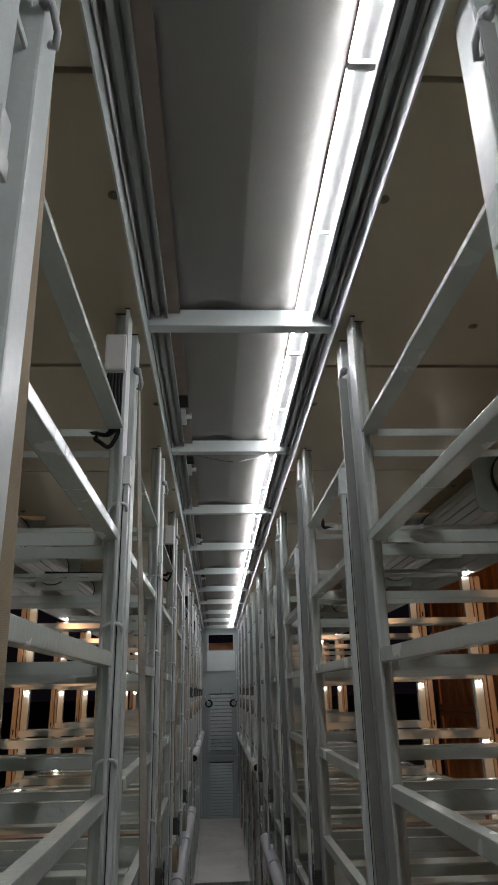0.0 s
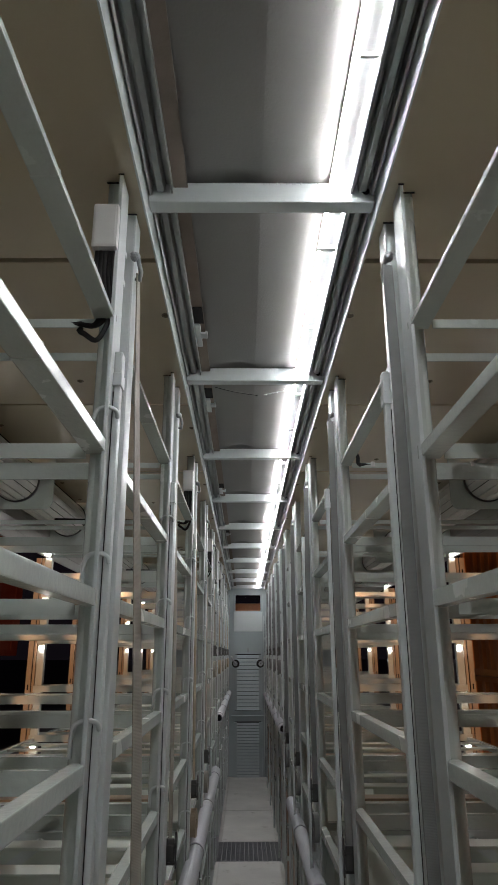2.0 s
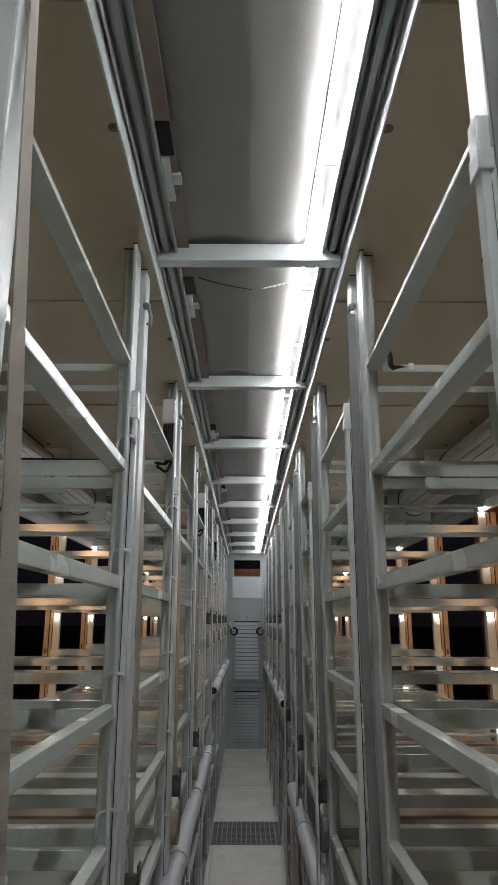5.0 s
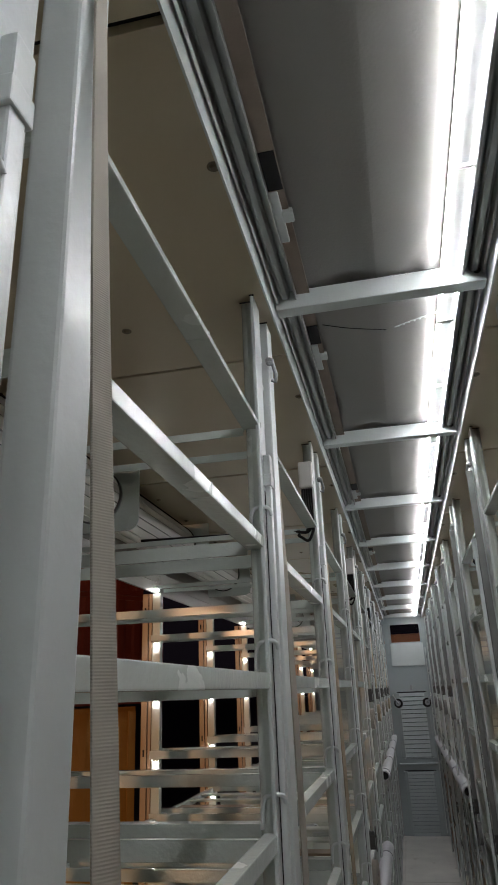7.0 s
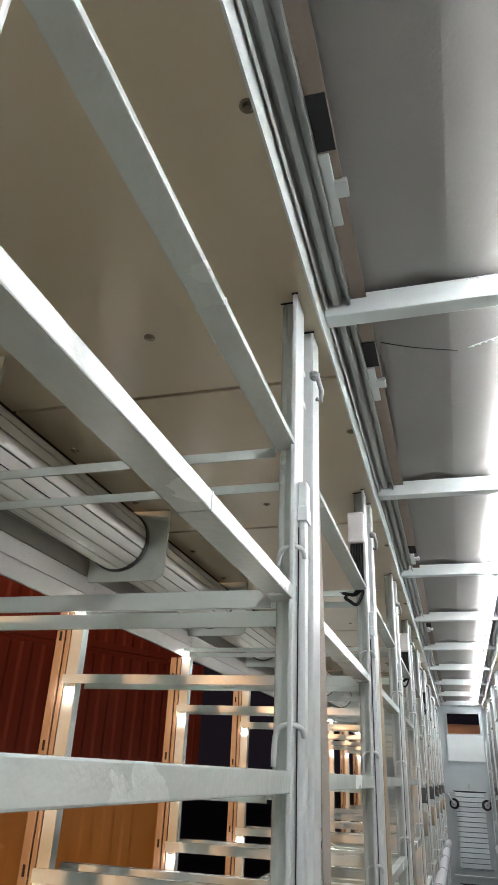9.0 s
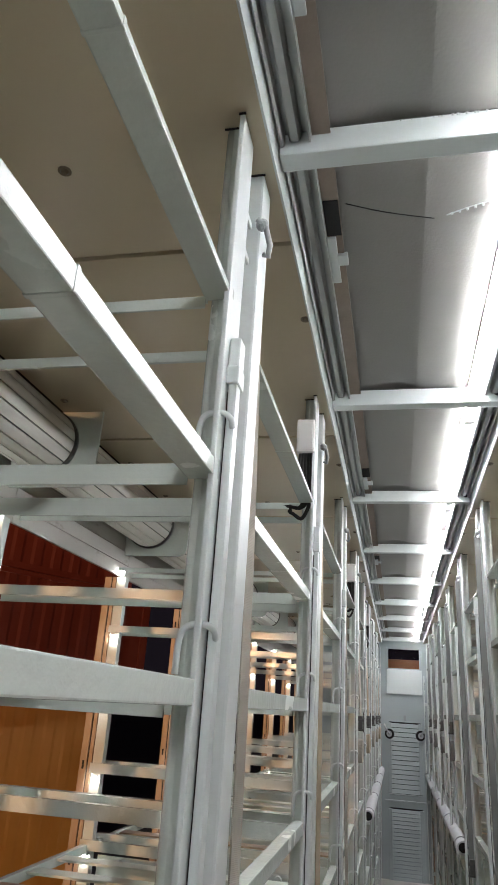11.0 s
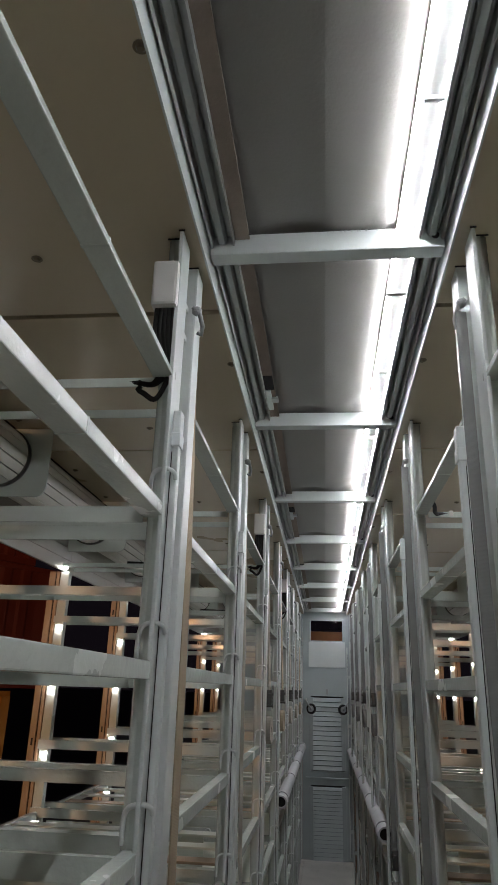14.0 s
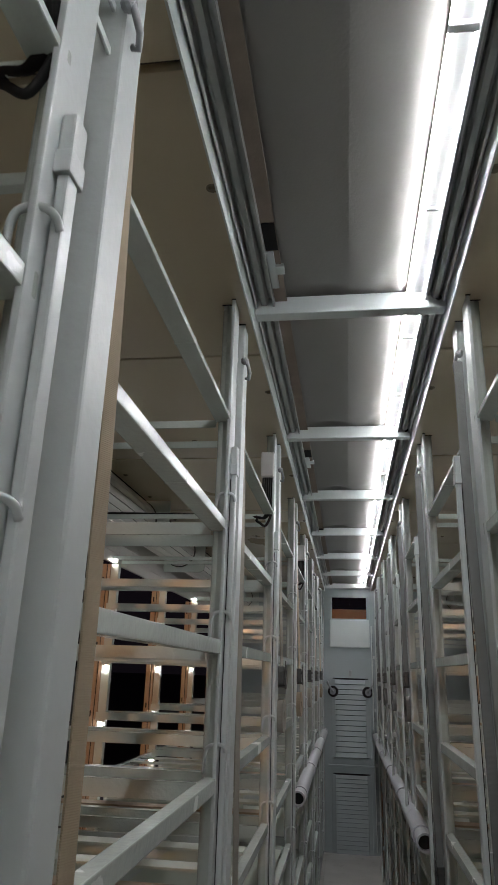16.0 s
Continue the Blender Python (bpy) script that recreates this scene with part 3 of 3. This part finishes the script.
for sx in (-1, 1):
    c = thing("caster_wheel", "dark rubber caster wheel on a bent steel arm", "wheel", "door casters")
    turn = pose(0.005 + sx * 0.178, END - 0.09, 1.505, 90, 0, sx * 20)
    bm = bmesh.new()
    bmesh.ops.create_cone(bm, cap_ends=True, segments=28, radius1=0.056, radius2=0.056, depth=0.026, matrix=turn)
    bmesh.ops.bevel(bm, geom=[e for e in bm.edges if len(e.link_faces) == 2 and e.calc_face_angle(0) > 1.0], offset=0.005, segments=2, affect="EDGES")
    part("tyre", bm, M_DARK, c, "dark rubber tyre")
    bm = bmesh.new()
    bmesh.ops.create_cone(bm, cap_ends=True, segments=24, radius1=0.034, radius2=0.034, depth=0.032, matrix=turn)
    part("hub", bm, M_STEEL, c, "pale metal hub")
    bm = bmesh.new()
    bmesh.ops.create_cone(bm, cap_ends=True, segments=10, radius1=0.008, radius2=0.008, depth=0.046, matrix=turn)
    part("axle", bm, M_DARK, c)
    bm = bmesh.new()
    tube(bm, smooth_way([(0.005 + sx * 0.178, END - 0.112, 1.505), (0.005 + sx * 0.208, END - 0.116, 1.545), (0.005 + sx * 0.234, END - 0.09, 1.585), (0.005 + sx * 0.238, END - 0.03, 1.60), (0.005 + sx * 0.238, END + 0.002, 1.60)], 3), 0.010, 8)
    part("arm", bm, M_STEEL, c)
part("threshold", boxed(-0.26, 0.26, END - 0.03, END, 0.78, 0.80, 0.003), M_DOOR, door)
part("hasp", boxed(-0.012, 0.018, END - 0.04, END, 1.66, 1.72, 0.003), M_STEEL, door)


# ---- roller shutters along both sides ----
def shutter(sx):
    s = thing("roller_shutter", "rolled-up white slatted roller shutter under the ceiling", "roller shutter", "roller shutters")
    cx, cz, rad = sx * 1.152, 2.447, 0.104
    n = 18
    a1 = 2 * math.pi * 0.88 / n
    pts = [(rad * math.cos(a1 * q / 3), rad * math.sin(a1 * q / 3)) for q in range(4)]
    ins = [((rad - 0.010) * math.cos(a1 * q / 3), (rad - 0.010) * math.sin(a1 * q / 3)) for q in (3, 2, 1, 0)]
    me = mesh_of("slat", prism(bmesh.new(), pts + ins, 0.03, 0.93), M_SHUT)
    for i in range(n):
        alike("slat", me, s, (cx, 0, cz)).rotation_euler = (0, 2 * math.pi * i / n, 0)
    bm = tube(bmesh.new(), [(cx, 0.02, cz), (cx, 0.94, cz)], rad - 0.009, 32)
    part("roll_core", bm, M_HOLE, s)
    bm = tube(bmesh.new(), [(cx, 0.928, cz), (cx, 0.945, cz)], rad + 0.006, 36)
    part("end_disc", bm, M_GREASE, s, "dark greasy end ring")
    bm = tube(bmesh.new(), [(cx, 0.02, cz), (cx, 0.034, cz)], rad + 0.006, 36)
    part("end_disc", bm, M_STEEL, s)
    o = [(1.265, 2.556), (1.265, 2.305), (1.015, 2.305)]
    o += [(1.015 - 0.04 * math.sin(radians(a)), 2.345 - 0.04 * math.cos(radians(a))) for a in range(15, 91, 15)]
    o += [(0.975, 2.556)]
    bm = prism(bmesh.new(), [(sx * x, z) for x, z in o], 0.946, 0.954)
    part("bracket_plate", bm, M_PAINT, s)
    # header: a leaning fascia of slats
    for i in range(4):
        z = 2.205 + i * 0.06
        part("header_slat", boxed(sx * (1.255 + 0.004 * i), sx * (1.268 + 0.004 * i), 0.0, 1.0, z, z + 0.057, 0.003), M_HEAD, s)
    # guide rails and their slots
    part("guide_rail", boxed(sx * 1.267, sx * 1.283, 0.900, 0.935, 0.0, 2.2, 0.002), M_GUIDE, s, "tan shutter guide rail")
    part("guide_rail", boxed(sx * 1.288, sx * 1.318, 0.900, 0.935, 0.0, 2.2, 0.002), M_GUIDE, s, "tan shutter guide rail")
    part("guide_gap", boxed(sx * 1.283, sx * 1.288, 0.906, 0.935, 0.0, 2.2), M_HOLE, s)
    part("guide_rail", boxed(sx * 1.266, sx * 1.305, 0.955, 0.99, 0.0, 2.2, 0.003), M_GUIDE, s, "tan shutter guide rail")
    part("guide_web", boxed(sx * 1.274, sx * 1.298, 0.935, 0.955, 0.0, 2.2), M_HOLE, s)
    for i in range(6):
        z = 0.45 + i * 0.33
        part("slot", boxed(sx * 1.298, sx * 1.306, 0.8985, 0.9, z, z + 0.03), M_HOLE, s)
    return s


for sx in (-1, 1):
    s = shutter(sx)
    e = EAST if sx > 0 else 0
    s.location = (e, FIRST, 0)
    for k in range(FIRST + 1, LAST):
        copy_thing(s, pose(e, k, 0))


# ---- ceiling screws ----
me = None
for sx in (-1, 1):
    for k in range(FIRST, LAST):
        for x, y in ((0.270, 0.47), (0.625, 0.953), (1.07, 0.435), (1.07, 0.862)):
            if me is None:
                bm = bmesh.new()
                bmesh.ops.create_cone(bm, cap_ends=True, segments=16, radius1=0.005, radius2=0.009, depth=0.006, matrix=Matrix.Translation((0, 0, -0.003)))
                bmesh.ops.create_cone(bm, cap_ends=True, segments=16, radius1=0.012, radius2=0.012, depth=0.002, matrix=Matrix.Translation((0, 0, -0.0005)))
                me = mesh_of("ceiling_screw", bm, M_SCREW)
            tagged(new("ceiling_screw", me), "small round metal screw head in the ceiling sheet", "screw", "ceiling screws").location = (sx * x + (EAST if sx > 0 else 0), k + y, CEIL)


# ---- outside: shipping containers in the yard ----
def container(name, x, y0, y1, sx, mats, label, deep):
    c = thing(name, label, "container")
    rib = 0.28
    for (z0, z1, mat, nm) in mats:
        bm = bmesh.new()
        n = int((y1 - y0) / rib)
        o = []
        for i in range(n):
            y = y0 + i * rib
            o += [(x, y), (x, y + 0.10), (x + sx * deep, y + 0.14), (x + sx * deep, y + 0.24)]
        o.append((x, y1))
        a = [bm.verts.new((p, q, z0)) for p, q in o]
        b = [bm.verts.new((p, q, z1)) for p, q in o]
        for i in range(len(o) - 1):
            bm.faces.new((a[i], a[i + 1], b[i + 1], b[i]))
        part(nm, bm, mat, c)
        part("corner_post", boxed(x - sx * 0.02, x + sx * 0.12, y1, y1 + 0.12, z0, z1, 0.004), mat, c)
        part("side_rail", boxed(x - sx * 0.012, x + sx * 0.10, y0, y1 + 0.12, z1, z1 + 0.06, 0.004), mat, c)
        part("bottom_rail", boxed(x - sx * 0.016, x + sx * 0.10, y0, y1 + 0.12, z0 - 0.08, z0, 0.004), mat, c)
        part("container_body", boxed(x + sx * 0.1, x + sx * 2.4, y0, y1 + 0.11, z0 - 0.08, z1 + 0.055), mat, c)
    return c


def stand(c, x, y, turn):
    c.location = (x, y, 0)
    c.rotation_euler = (0, 0, radians(turn))


c = container("shipping_container", 0, -12.0, -0.12, -1, [(1.70, 3.0, M_MAROON, "upper_wall")], "dark maroon corrugated shipping container on top of another", 0.014)
stand(c, -3.46, 9.3, -29.8)
c = container("shipping_container", 0, -12.0, -0.6, -1, [(-1.2, 1.53, M_ORANGE, "lower_wall")], "orange-yellow shipping container standing on the yard", 0.006)
stand(c, -3.46, 9.3, -29.8)
c = container("shipping_container", 0, -12.0, -0.5, -1, [(3.145, 4.6, M_MAROON, "upper_wall")], "dark maroon shipping container at the top of the stack", 0.014)
stand(c, -3.46, 9.3, -29.8)
container("shipping_container", 3.0, -4.0, 8.1, 1, [(-1.2, 1.3, M_RUST, "lower_wall"), (1.45, 4.0, M_RUST, "upper_wall")], "rust-orange corrugated shipping containers stacked in the yard", 0.036)
tagged(part("orange_panel", boxed(-0.9, 0.9, 9.45, 9.50, -1.3, 2.385, 0.01), M_RUST), "rust-orange painted panel standing behind the end door", "panel")

# ---- small fittings of the roof ----
# crack-like line on the tarpaulin: a thin dark rod, then pale bumps
bm = tube(bmesh.new(), smooth_way([(-0.158, 1.170, 2.622), (-0.10, 1.185, 2.612), (-0.05, 1.197, 2.607), (0.008, 1.21, 2.603)]), 0.0012, 6)
tagged(part("slack_cord", bm, M_DARK), "thin dark line across the roof tarpaulin", "cord")
bm = tube(bmesh.new(), smooth_way([(0.03, 1.205, 2.604), (0.07, 1.195, 2.610), (0.12, 1.188, 2.618), (0.17, 1.18, 2.626)]), 0.0012, 6)
for i in range(9):
    bmesh.ops.create_icosphere(bm, subdivisions=1, radius=0.003, matrix=Matrix.Translation((0.04 + 0.014 * i, 1.203 - 0.0017 * i, 2.605 + 0.0023 * i)))
tagged(part("weld_seam", bm, M_PAINT2), "line of rough pale bumps across the roof tarpaulin", "seam")
for y in (-1.35, 0.67, 1.30, 2.81, 4.40, 6.1):
    c = thing("roof_clamp", "white painted roof clamp on the brown hem", "clamp", "roof clamps")
    part("plate", boxed(-0.200, -0.182, -0.055, 0.10, 2.602, 2.610, 0.002), M_PAINT2, c)
    part("tongue", boxed(-0.184, -0.162, 0.0, 0.035, 2.600, 2.610, 0.002), M_PAINT2, c)
    part("slot", boxed(-0.199, -0.170, -0.16, -0.06, 2.6045, 2.6065), M_HOLE, c)
    c.location = (0, y, 0)

# boards along the gangway's east side, and the left kick plates
for i in range(13):
    y = 3.62 + i * 0.42
    tagged(part("side_board", boxed(0.2795, 0.290, y, y + (0.20 if i % 3 else 0.30), 0.0, 0.62 if i % 2 else 0.70, 0.003), M_GUIDE if i % 2 == 0 else M_SHELF), "narrow upright tan board beside the gangway", "board", "side boards")
tagged(part("step_box", boxed(-0.13, 0.12, 1.55, 1.95, 0.0, 0.16, 0.008), M_GUIDE), "low tan box standing on the gangway floor", "box")
